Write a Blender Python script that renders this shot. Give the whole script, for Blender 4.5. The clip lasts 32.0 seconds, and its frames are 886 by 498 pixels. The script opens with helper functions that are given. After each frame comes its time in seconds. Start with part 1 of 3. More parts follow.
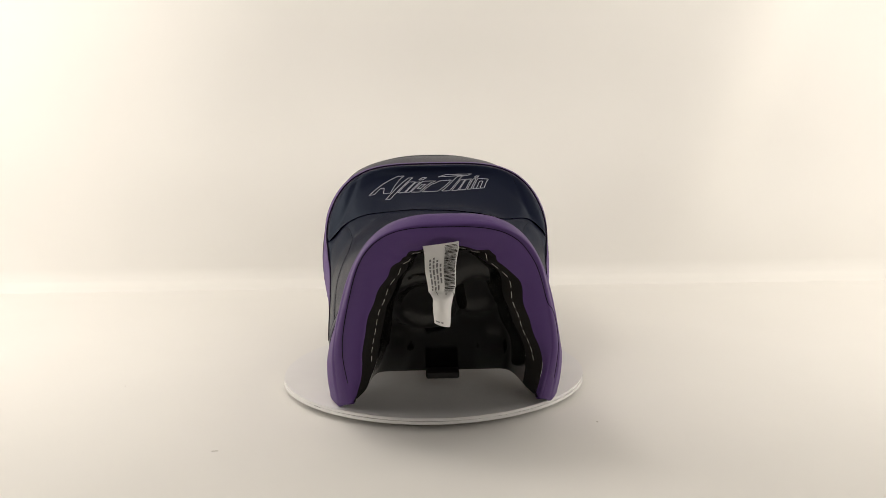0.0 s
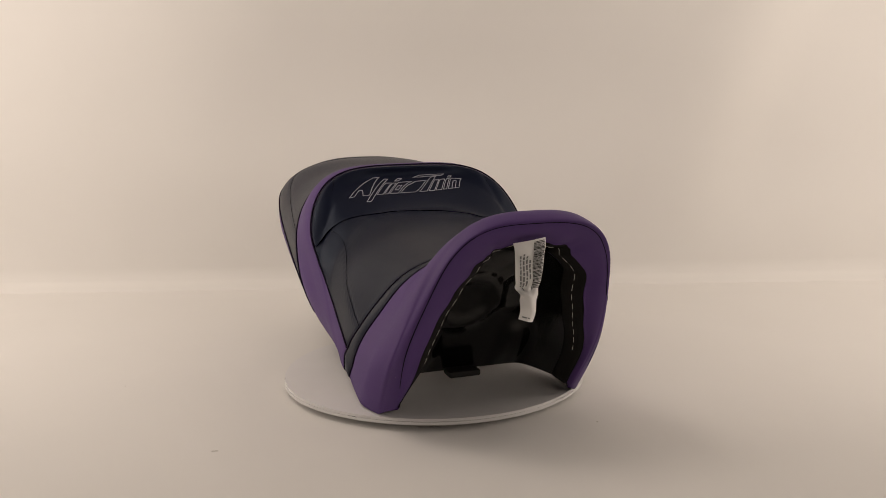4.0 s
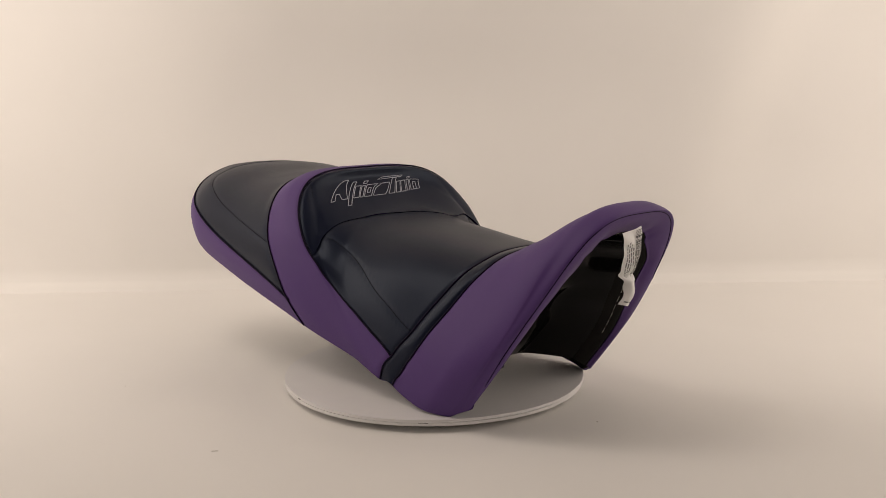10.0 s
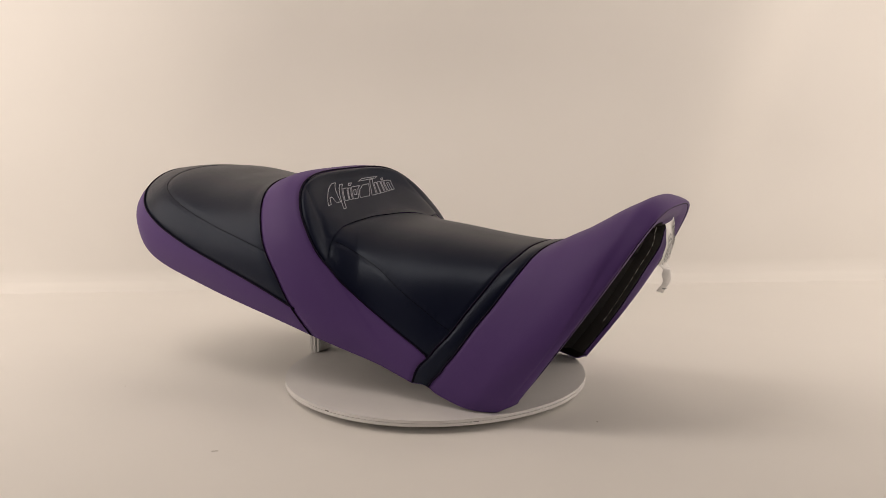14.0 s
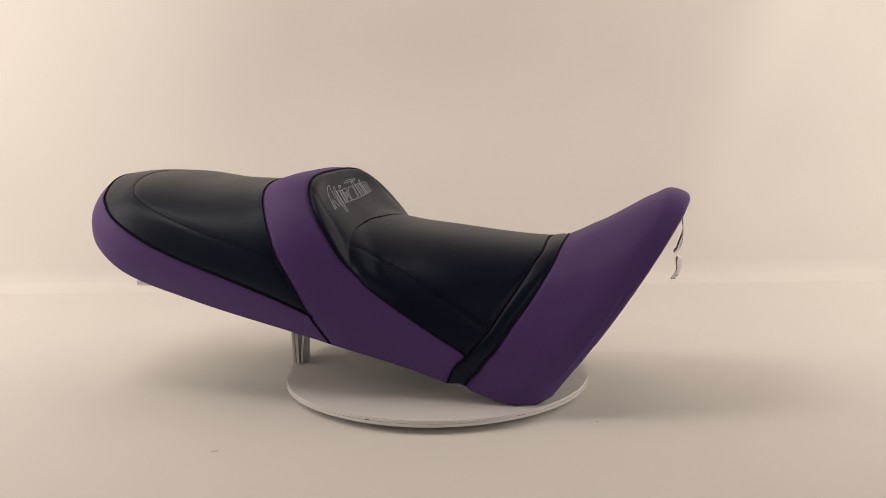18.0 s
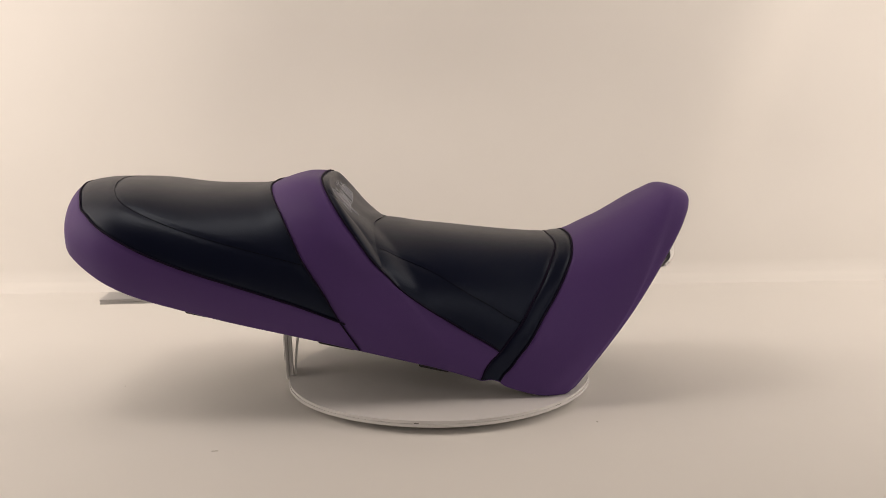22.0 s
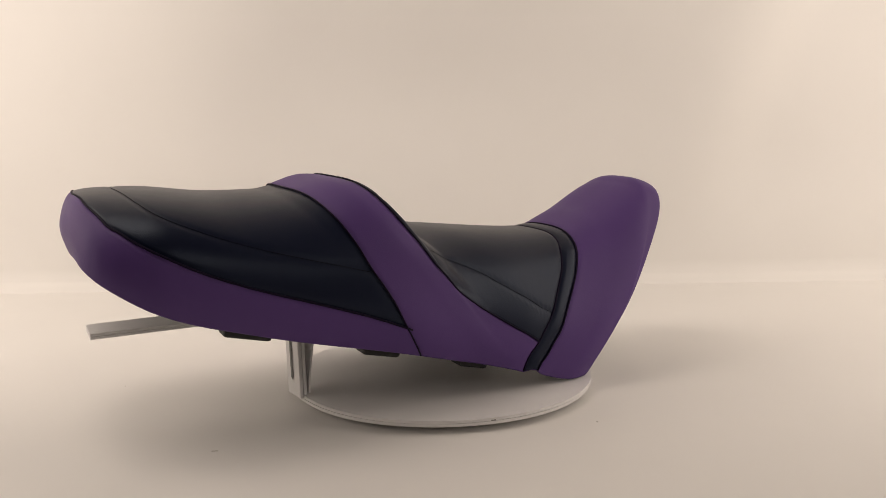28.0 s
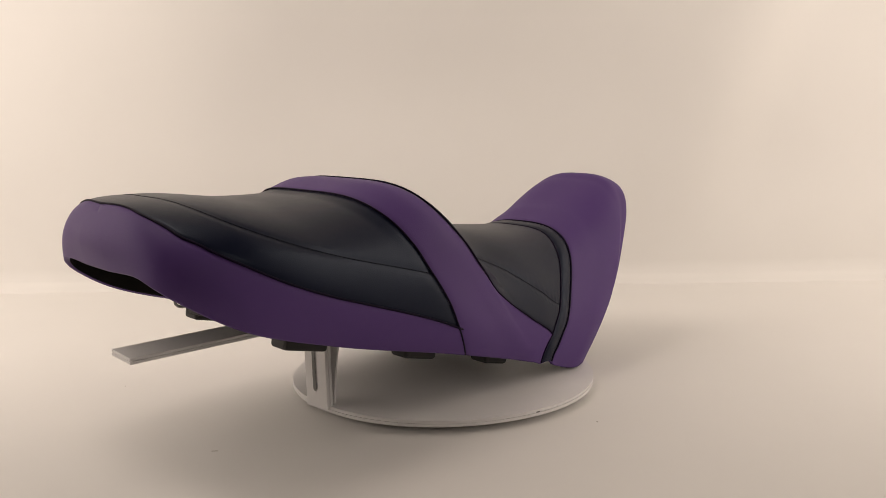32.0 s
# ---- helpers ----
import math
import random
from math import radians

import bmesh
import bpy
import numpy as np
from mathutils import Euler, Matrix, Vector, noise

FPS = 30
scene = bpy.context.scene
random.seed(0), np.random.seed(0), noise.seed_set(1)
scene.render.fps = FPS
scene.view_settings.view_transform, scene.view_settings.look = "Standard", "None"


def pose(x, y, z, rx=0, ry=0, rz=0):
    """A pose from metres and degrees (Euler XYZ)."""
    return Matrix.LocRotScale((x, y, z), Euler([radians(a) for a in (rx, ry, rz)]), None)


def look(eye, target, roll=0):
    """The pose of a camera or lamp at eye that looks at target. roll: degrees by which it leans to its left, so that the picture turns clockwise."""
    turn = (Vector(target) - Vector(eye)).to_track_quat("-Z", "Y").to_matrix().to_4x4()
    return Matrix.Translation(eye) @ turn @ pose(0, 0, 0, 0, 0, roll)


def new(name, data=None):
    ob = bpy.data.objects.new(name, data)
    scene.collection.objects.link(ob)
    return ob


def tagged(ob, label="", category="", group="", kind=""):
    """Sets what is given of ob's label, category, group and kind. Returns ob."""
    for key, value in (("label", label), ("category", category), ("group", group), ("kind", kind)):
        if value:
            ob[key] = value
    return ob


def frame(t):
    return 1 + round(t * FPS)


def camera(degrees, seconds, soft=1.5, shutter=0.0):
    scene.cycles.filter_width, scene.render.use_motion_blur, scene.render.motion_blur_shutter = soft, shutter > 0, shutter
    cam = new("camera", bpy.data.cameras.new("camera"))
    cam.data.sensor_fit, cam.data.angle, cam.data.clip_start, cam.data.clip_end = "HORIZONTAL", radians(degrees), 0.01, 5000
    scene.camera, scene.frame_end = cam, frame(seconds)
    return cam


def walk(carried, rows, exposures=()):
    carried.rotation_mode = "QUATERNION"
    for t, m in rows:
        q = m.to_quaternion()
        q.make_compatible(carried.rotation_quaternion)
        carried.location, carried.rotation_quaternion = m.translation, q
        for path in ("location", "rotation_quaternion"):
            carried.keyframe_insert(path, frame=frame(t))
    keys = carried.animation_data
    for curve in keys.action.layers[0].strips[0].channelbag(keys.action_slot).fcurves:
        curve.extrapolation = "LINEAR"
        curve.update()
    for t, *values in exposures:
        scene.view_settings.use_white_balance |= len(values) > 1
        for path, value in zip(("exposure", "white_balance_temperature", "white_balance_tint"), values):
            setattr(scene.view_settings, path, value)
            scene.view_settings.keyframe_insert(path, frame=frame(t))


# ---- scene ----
# Camera: on a tripod, level with the top of the seat.
cam = camera(53.74, 32.0, 0.65)
EYE = pose(0, -1.0, 0.303, 90 - 9.177, 0, -0.32) @ pose(0, 0, 0, 0, 0, -0.817)
walk(cam, [(0.0, EYE), (32.0, EYE)], [
    (0.0, 0.38, 6100, 4), (0.5, 0.14, 6300, 8), (1.0, -0.15, 6500, 10), (1.5, -0.63, 6600, 9), (2.0, -0.80, 6650, 9),
    (2.5, -0.46, 6750, 10), (3.0, -0.43, 6750, 10), (3.5, -0.34, 6600, 11), (5.5, -0.13, 6550, 11), (9.0, -0.13, 6550, 11),
    (20.0, -0.07, 6550, 11), (32.0, -0.06, 6550, 11)])

# World: only a trace of room light outside the tent.
world = bpy.data.worlds.new("world")
scene.world = world
world.use_nodes = True
world.node_tree.nodes["Background"].inputs[0].default_value = (1.0, 0.93, 0.84, 1)
world.node_tree.nodes["Background"].inputs[1].default_value = 0.05


def lamp(name, at, aim, size, size_y, watts, colour=(1.0, 0.872, 0.762)):
    d = bpy.data.lights.new(name, "AREA")
    d.shape, d.size, d.size_y, d.energy, d.color = "RECTANGLE", size, size_y, watts, colour
    ob = new(name, d)
    ob.matrix_world = look(at, aim)
    return ob


# Lamps: two soft panels beside the sweep, one overhead and a weak one behind the camera.
lamp("lamp_left", (-1.10, -0.05, 0.68), (-0.42, 0.53, 0.32), 0.8, 1.1, 8.0)
lamp("lamp_right", (1.10, -0.05, 0.68), (0.42, 0.53, 0.32), 0.8, 1.1, 7.4)
lamp("lamp_front", (0.85, -1.80, 0.95), (0.0, 0.2, 0.2), 1.0, 0.6, 4.2)
lamp("lamp_top", (-0.50, -0.26, 1.27), (-0.05, 0.2, 0.15), 0.45, 0.4, 3.4)


# ---- materials ----
def nodes_of(name):
    m = bpy.data.materials.new(name)
    m.use_nodes = True
    nt = m.node_tree
    return m, nt, nt.nodes["Principled BSDF"]


def add(nt, kind, **values):
    n = nt.nodes.new(kind)
    for key, value in values.items():
        n.inputs[key].default_value = value
    return n


def surface(name, dark, light, rough=0.5, grain=900.0, relief=0.15, blotch=14.0, spec=0.5, depth=0.0006, rough_span=0.1,
            kind="noise", wrinkle=0.0):
    """Two-scale procedural surface: large blotches in colour and gloss, fine grain in relief."""
    m, nt, b = nodes_of(name)
    co = add(nt, "ShaderNodeTexCoord")
    big = add(nt, "ShaderNodeTexNoise", Scale=blotch, Detail=4.0, Roughness=0.6)
    nt.links.new(co.outputs["Object"], big.inputs["Vector"])
    mix = add(nt, "ShaderNodeMix")
    mix.data_type = "RGBA"
    mix.inputs[6].default_value, mix.inputs[7].default_value = (*dark, 1), (*light, 1)
    nt.links.new(big.outputs["Fac"], mix.inputs[0])
    nt.links.new(mix.outputs[2], b.inputs["Base Color"])
    ramp = add(nt, "ShaderNodeMapRange")
    ramp.inputs[3].default_value, ramp.inputs[4].default_value = rough - rough_span, rough + rough_span
    nt.links.new(big.outputs["Fac"], ramp.inputs[0])
    nt.links.new(ramp.outputs[0], b.inputs["Roughness"])
    if kind == "leather":
        fine = add(nt, "ShaderNodeTexVoronoi", Scale=grain)
        out = fine.outputs["Distance"]
    else:
        fine = add(nt, "ShaderNodeTexNoise", Scale=grain, Detail=3.0)
        out = fine.outputs["Fac"]
    nt.links.new(co.outputs["Object"], fine.inputs["Vector"])
    bump = add(nt, "ShaderNodeBump", Strength=relief, Distance=depth)
    nt.links.new(out, bump.inputs["Height"])
    if wrinkle:
        soft = add(nt, "ShaderNodeTexNoise", Scale=55.0, Detail=4.0, Roughness=0.55, Distortion=0.8)
        nt.links.new(co.outputs["Object"], soft.inputs["Vector"])
        fold = add(nt, "ShaderNodeBump", Strength=wrinkle, Distance=0.0012)
        nt.links.new(soft.outputs["Fac"], fold.inputs["Height"])
        nt.links.new(fold.outputs["Normal"], bump.inputs["Normal"])
    nt.links.new(bump.outputs["Normal"], b.inputs["Normal"])
    b.inputs["Specular IOR Level"].default_value = spec
    return m


PURPLE = surface("purple_vinyl", (0.075, 0.0352, 0.155), (0.090, 0.0434, 0.183), 0.55, 1100, 0.15, 9, 0.25, kind="leather", wrinkle=0.10)
NAVY = surface("navy_vinyl", (0.0035, 0.0047, 0.0150), (0.0049, 0.0065, 0.0208), 0.37, 1000, 0.13, 9, 0.235, kind="leather", wrinkle=0.10)
NAVY.node_tree.nodes["Principled BSDF"].inputs["Specular Tint"].default_value = (0.68, 0.82, 1.0, 1)
CORD = surface("dark_piping", (0.007, 0.004, 0.015), (0.010, 0.006, 0.021), 0.6, 1500, 0.2, spec=0.08)
THREAD = surface("dark_thread", (0.002, 0.0025, 0.006), (0.004, 0.005, 0.011), 0.8, 3000, 0.3, spec=0.12)
SILVER = surface("silver_thread", (0.38, 0.39, 0.45), (0.54, 0.55, 0.62), 0.5, 3000, 0.3)
WHITE_THREAD = surface("white_thread", (0.55, 0.53, 0.48), (0.70, 0.68, 0.62), 0.7, 3000, 0.3)
FELT = surface("black_felt", (0.006, 0.005, 0.005), (0.013, 0.012, 0.011), 0.9, 1600, 0.8, 40, 0.2)
PLASTIC = surface("black_plastic", (0.004, 0.004, 0.004), (0.008, 0.0075, 0.007), 0.17, 500, 0.10, 30, 0.38, rough_span=0.06)
RUBBER = surface("black_rubber", (0.008, 0.008, 0.008), (0.016, 0.015, 0.014), 0.6, 900, 0.2)
METAL = surface("steel_wire", (0.25, 0.24, 0.23), (0.4, 0.39, 0.37), 0.35, 900, 0.1)
METAL.node_tree.nodes["Principled BSDF"].inputs["Metallic"].default_value = 1.0
BOARD = surface("white_foam_board", (0.70, 0.69, 0.69), (0.78, 0.77, 0.77), 0.55, 300, 0.1, 18)
BOARD_EDGE = surface("board_edge", (0.66, 0.64, 0.60), (0.80, 0.78, 0.74), 0.8, 400, 0.5, 60)
SMUDGE = surface("grey_smudge", (0.10, 0.10, 0.10), (0.28, 0.27, 0.26), 0.8, 300, 0.2, 120)
PAPER = surface("label_paper", (0.82, 0.81, 0.80), (0.88, 0.87, 0.86), 0.4, 200, 0.3, 40)
INK = surface("black_ink", (0.015, 0.015, 0.015), (0.03, 0.03, 0.03), 0.6, 800, 0.1)
GREY_INK = surface("grey_ink", (0.16, 0.16, 0.17), (0.24, 0.24, 0.25), 0.6, 800, 0.1)
SHEET = surface("white_backdrop_sheet", (0.74, 0.725, 0.70), (0.80, 0.785, 0.76), 0.75, 120, 0.05, 3, 0.3)
TENT = surface("white_tent_cloth", (0.74, 0.72, 0.69), (0.80, 0.78, 0.75), 0.85, 200, 0.1, 4, 0.2)
ROOM = surface("dim_room_wall", (0.15, 0.142, 0.135), (0.19, 0.18, 0.17), 0.9, 200, 0.1, 4, 0.2)
DIRT = surface("dark_speck", (0.48, 0.45, 0.41), (0.57, 0.54, 0.50), 0.9, 800, 0.1)


# ---- mesh helpers ----
def part(name, me, material, parent, label=""):
    me.materials.append(material)
    ob = new(name, me)
    ob.parent = parent
    return tagged(ob, label)


def grid_mesh(name, P, smooth=True, flip=False):
    """A mesh of quads over an array of points (rows, columns, 3)."""
    a, b = P.shape[:2]
    faces = []
    for i in range(a - 1):
        for j in range(b - 1):
            q = (i * b + j, (i + 1) * b + j, (i + 1) * b + j + 1, i * b + j + 1)
            faces.append(q[::-1] if flip else q)
    me = bpy.data.meshes.new(name)
    me.from_pydata([tuple(p) for p in P.reshape(-1, 3)], [], faces)
    me.polygons.foreach_set("use_smooth", [smooth] * len(faces))
    return me


def tube_mesh(name, runs, r, sides=8, closed=False):
    """Round cord along one or more runs of points, joined in one mesh."""
    verts, faces = [], []
    for pts in runs:
        pts = np.asarray(pts, float)
        t = np.gradient(pts, axis=0)
        t /= np.linalg.norm(t, axis=1)[:, None] + 1e-12
        ref = np.array([0.31, 0.17, 0.93])
        n = np.cross(t, ref)
        n /= np.linalg.norm(n, axis=1)[:, None] + 1e-12
        b = np.cross(t, n)
        base = len(verts)
        for k in range(len(pts)):
            for j in range(sides):
                a = 2 * math.pi * j / sides
                verts.append(tuple(pts[k] + r * (math.cos(a) * n[k] + math.sin(a) * b[k])))
        m = len(pts)
        for k in range(m if closed else m - 1):
            for j in range(sides):
                p, q = base + k * sides, base + ((k + 1) % m) * sides
                faces.append((p + j, p + (j + 1) % sides, q + (j + 1) % sides, q + j))
        if not closed:
            faces.append(tuple(base + j for j in reversed(range(sides))))
            faces.append(tuple(base + (m - 1) * sides + j for j in range(sides)))
    me = bpy.data.meshes.new(name)
    me.from_pydata(verts, [], faces)
    me.polygons.foreach_set("use_smooth", [True] * len(faces))
    return me


def box_mesh(name, size, at=(0, 0, 0), bevel=0.001, turn=(0, 0, 0), taper=1.0):
    bm = bmesh.new()
    bmesh.ops.create_cube(bm, size=1)
    for v in bm.verts:
        if v.co.z < 0:
            v.co.x *= taper
            v.co.y *= taper
    bmesh.ops.transform(bm, matrix=pose(*at, *turn) @ Matrix.Diagonal((*size, 1)), verts=bm.verts)
    if bevel:
        bmesh.ops.bevel(bm, geom=bm.edges[:], offset=bevel, segments=2, affect="EDGES", profile=0.5)
    me = bpy.data.meshes.new(name)
    bm.to_mesh(me)
    bm.free()
    return me


# ---- the tent: floor sheet, back sheet, sides, top ----
FLOOR = -0.014
WALL = 0.555


def ground_mesh():
    """Floor part of the sheet, with faint dents and ripples."""
    x = np.linspace(-1.6, 1.6, 161)
    y = np.concatenate([np.linspace(-0.80, WALL - 0.03, 70), [WALL - 0.021]])
    X, Y = np.meshgrid(x, y, indexing="ij")
    k = np.clip((WALL - 0.03 - Y) / 0.1, 0, 1) * np.clip((np.hypot(X, Y) - 0.2) / 0.15, 0, 1)
    Z = FLOOR - k * (0.0012 + 0.0006 * np.sin(X * 9 + 2 * Y) * np.sin(Y * 7 + 1.3) + 0.0004 * np.sin(X * 21 - Y * 13))
    return grid_mesh("ground", np.stack([X, Y, Z], -1))


def back_mesh():
    """Back sheet: a low slope above the crease at the floor, then upright with soft waves and one slanting fold."""
    x = np.linspace(-1.6, 1.6, 241)
    prof = [(WALL - 0.021, FLOOR)]
    for a in np.linspace(0, 1, 8):
        prof.append((WALL - 0.0205 + 0.014 * a, FLOOR + 0.0002 + 0.016 * a))
    for a in np.linspace(0.1, 1, 8):
        prof.append((WALL - 0.0065 + 0.0065 * (1 - (1 - a) ** 2), FLOOR + 0.0162 + 0.024 * a))
    for z in np.concatenate([np.linspace(0.03, 0.75, 70), np.linspace(0.8, 1.3, 8)]):
        prof.append((WALL, z))
    P = np.zeros((len(x), len(prof), 3))
    for j, (py, pz) in enumerate(prof):
        k = min(max((pz - 0.03) / 0.20, 0.0), 1.0)
        k = k * k * (3 - 2 * k)
        wave = 0.010 * np.sin(x * 3.1 + 0.6) + 0.004 * np.sin(x * 8.3 + 2.0 * pz)
        hollow = 0.030 * np.exp(-((x + 0.02) / 0.34) ** 2 - ((pz - 0.34) / 0.13) ** 2)
        crease = x - (0.47 + 0.42 * (pz - 0.1))
        fold = 0.034 * np.exp(-(crease / 0.18) ** 2) * np.tanh(crease / 0.08)
        crease = x + 0.36 - 0.30 * (pz - 0.2)
        fold = fold + 0.007 * np.exp(-(crease / 0.22) ** 2) * np.tanh(crease / 0.15)
        P[:, j, 0] = x
        P[:, j, 1] = py + k * (wave + fold + hollow)
        P[:, j, 2] = pz
    return grid_mesh("wall_back", P, flip=True)


def slab(name, size, at, material):
    me = box_mesh(name, size, (0, 0, 0), 0.004)
    me.materials.append(material)
    ob = new(name, me)
    ob.location = at
    return tagged(ob, kind="structure")


me = ground_mesh()
me.materials.append(SHEET)
tagged(new("ground", me), "warm white seamless backdrop sheet lying flat", kind="structure")
me = back_mesh()
me.materials.append(SHEET)
tagged(new("wall_back", me), "warm white backdrop sheet hanging with a soft crease", kind="structure")
slab("wall_left", (0.02, 1.05, 1.4), (-1.62, 0.125, 0.66), TENT)
slab("wall_right", (0.02, 1.05, 1.4), (1.62, 0.125, 0.66), TENT)
slab("ceiling", (3.26, 0.60, 0.02), (0, 0.35, 1.37), TENT)
# Unseen room surfaces, added and kept dim to cut front fill and reflections.
slab("wall_front", (3.2, 0.02, 1.4), (0, -2.24, 0.66), ROOM)
slab("wall_room_left", (0.02, 1.84, 1.4), (-1.62, -1.325, 0.66), ROOM)
slab("wall_room_right", (0.02, 1.84, 1.4), (1.62, -1.325, 0.66), ROOM)
slab("ceiling_room", (3.26, 2.29, 0.02), (0, -1.10, 1.37), ROOM)
slab("floor_under", (3.26, 2.9, 0.02), (0, -0.80, FLOOR - 0.014), ROOM)


# ---- the seat's form: stations along its length ----
# station, lower edge x and z, crown x and z, half width above and below, fullness of the section, bow of the station line, tuck of the lower edge, fullness below
SU = (0.0, 0.012, 0.035, 0.08, 0.15, 0.25, 0.36, 0.43, 0.47, 0.51, 0.55, 0.65, 0.78, 0.86, 0.93, 0.97, 1.0)
XB = (-0.3936, -0.3927, -0.3886, -0.3716, -0.3301, -0.2428, -0.0941, -0.0108, 0.0275, 0.0402, 0.0486, 0.0567, 0.0632, 0.1005, 0.1284, 0.1386, 0.1469)
ZB = (0.1731, 0.1748, 0.1673, 0.1538, 0.1283, 0.0993, 0.0617, 0.0377, 0.0262, 0.022, 0.0224, 0.0208, 0.0154, 0.0037, 0.001, 0.0054, 0.009)
XT = (-0.3906, -0.386, -0.3699, -0.3518, -0.3197, -0.2574, -0.2007, -0.1442, -0.1212, -0.1067, -0.0612, 0.0197, 0.1328, 0.184, 0.2414, 0.2619, 0.2825)
ZT = (0.2207, 0.2279, 0.2312, 0.2309, 0.2293, 0.2218, 0.2202, 0.2331, 0.2311, 0.2189, 0.1829, 0.1676, 0.1578, 0.1761, 0.2067, 0.2144, 0.2114)
HW = (0.0228, 0.0683, 0.0997, 0.1236, 0.1437, 0.1514, 0.1518, 0.1478, 0.1435, 0.1405, 0.1372, 0.1280, 0.1116, 0.1106, 0.1056, 0.101, 0.1001)
FU = (3.0422, 3.095, 2.755, 2.6836, 3.0121, 2.8471, 3.1914, 3.8548, 3.95, 2.90, 2.60, 2.8285, 2.8742, 2.8477, 3.1009, 3.0605, 3.3538)
BW = (-0.006, -0.0042, -0.0042, -0.0028, 0.003, 0.0068, 0.0075, -0.0011, -0.007, -0.0061, -0.002, 0.0042, 0.0083, 0.014, 0.0180, 0.0125, 0.0055)
HL = (0.0235, 0.0693, 0.0999, 0.1205, 0.1385, 0.1449, 0.1472, 0.1372, 0.1325, 0.1305, 0.1292, 0.1272, 0.123, 0.123, 0.1141, 0.1096, 0.1085)
TK = (0.0445, 0.0505, 0.0572, 0.06, 0.0634, 0.0962, 0.0993, 0.0974, 0.0542, 0.0451, 0.0384, 0.022, 0.006, 0.0126, 0.0195, 0.0145, 0.0379)
NL = (2.9732, 3.0449, 2.8124, 2.8928, 3.2701, 2.9547, 3.2762, 3.3457, 3.2408, 3.1236, 2.9331, 2.6582, 2.4865, 2.2428, 2.4741, 2.8794, 3.2037)


def pchip(x, y, q):
    """Smooth interpolation that never overshoots."""
    x, y, q = (np.asarray(v, float) for v in (x, y, q))
    h = np.diff(x)
    d = np.diff(y) / h
    m = np.zeros_like(y)
    w1, w2 = 2 * h[1:] + h[:-1], h[1:] + 2 * h[:-1]
    ok = d[1:] * d[:-1] > 0
    safe = np.where(ok, d[:-1], 1.0), np.where(ok, d[1:], 1.0)
    m[1:-1] = np.where(ok, (w1 + w2) / (w1 / safe[0] + w2 / safe[1]), 0.0)
    m[0], m[-1] = d[0], d[-1]
    i = np.clip(np.searchsorted(x, q) - 1, 0, len(x) - 2)
    s = (q - x[i]) / h[i]
    return (y[i] * (1 + 2 * s) * (1 - s) ** 2 + m[i] * h[i] * s * (1 - s) ** 2
            + y[i + 1] * s * s * (3 - 2 * s) + m[i + 1] * h[i] * s * s * (s - 1))


def form(u, s):
    """Point of the cover: u from the tail to the nose; s from the right lower edge (0) over the crown (1) to the left one (2)."""
    u, s = np.broadcast_arrays(np.asarray(u, float), np.asarray(s, float))
    xb, zb, xt, zt, w, low, n, bow, tk = (pchip(SU, c, u) for c in (XB, ZB, XT, ZT, HW, HL, FU, BW, TK))
    nl = pchip(SU, NL, u)
    f = (1 - np.abs(1 - s)) * math.pi / 2
    h = np.sin(np.clip(f, 0, None)) ** (2 / 3)
    k = np.clip((h - 0.28) / 0.45, 0, 1)
    k = k * k * (3 - 2 * k)
    w, n = low + (w - low) * k, nl + (n - nl) * k
    c = np.clip(1 - h ** n, 0, None) ** (1 / n)
    y = w * c * (1 - tk * np.clip(1 - h / 0.4, 0, 1) ** 2)
    x = xb + (xt - xb) * h + bow * np.sin(math.pi * h)
    y = np.where(s < 1, -y, y)
    a = np.clip((u - 0.472) / 0.050, 0, 1) * np.clip((0.64 - u) / 0.09, 0, 1)
    b = np.clip((0.52 - np.abs(1 - s)) / 0.45, 0, 1)
    x = x - 0.0125 * a * a * (3 - 2 * a) * b * b * (3 - 2 * b)  # scoop in the face of the backrest
    q = np.clip((x - 0.02) / 0.26, 0, None)  # the nose bends a little to one side
    z = zb + (zt - zb) * h
    r = 0.0077 * (1 - np.sqrt(1 - np.clip((u - 0.952) / 0.0485, 0, 0.995) ** 2))  # the nose rounds over into its front
    g = np.hypot(xt - xb, zt - zb)
    e = h ** 3
    x, z = x - r * e * (xt - xb) / g, z - r * e * (zt - zb) / g
    return np.stack([x + -0.0021 * q * y, y - np.sign(y) * r * (1 - e) - 0.0014 * q, z], -1)


def skin(u, s):
    """The form with the round of the tail evened out."""
    u = np.asarray(u, float)
    d = 0.022 * np.clip(u / 0.05, 0, 1) * np.clip((0.30 - u) / 0.12, 0, 1)
    return 0.25 * form(u - d, s) + 0.5 * form(u, s) + 0.25 * form(u + d, s)


def out_normal(u, s):
    e = 0.004
    u = np.clip(u, e, 1 - e)
    s = np.clip(s, e, 2 - e)
    du = skin(u + e, s) - skin(u - e, s)
    ds = skin(u, s + e) - skin(u, s - e)
    n = np.cross(ds, du)
    n /= np.linalg.norm(n, axis=-1)[..., None] + 1e-12
    mid = np.stack([pchip(SU, XT, u) * 0.5 + pchip(SU, XB, u) * 0.5, np.zeros_like(u), pchip(SU, ZB, u) + 0.02], -1)
    flip = ((skin(u, s) - mid) * n).sum(-1) < 0
    return np.where(flip[..., None], -n, n)


# Seams as curves on the cover: (height on the section 0..1, station).
def seam(vs, us):
    return lambda s: pchip(vs, us, 1 - np.abs(1 - np.asarray(s, float)))


def skew(fn, ss, du):
    """A seam that runs a little differently on one side."""
    return lambda s: fn(s) + pchip(ss, du, np.clip(s, ss[0], ss[-1]))


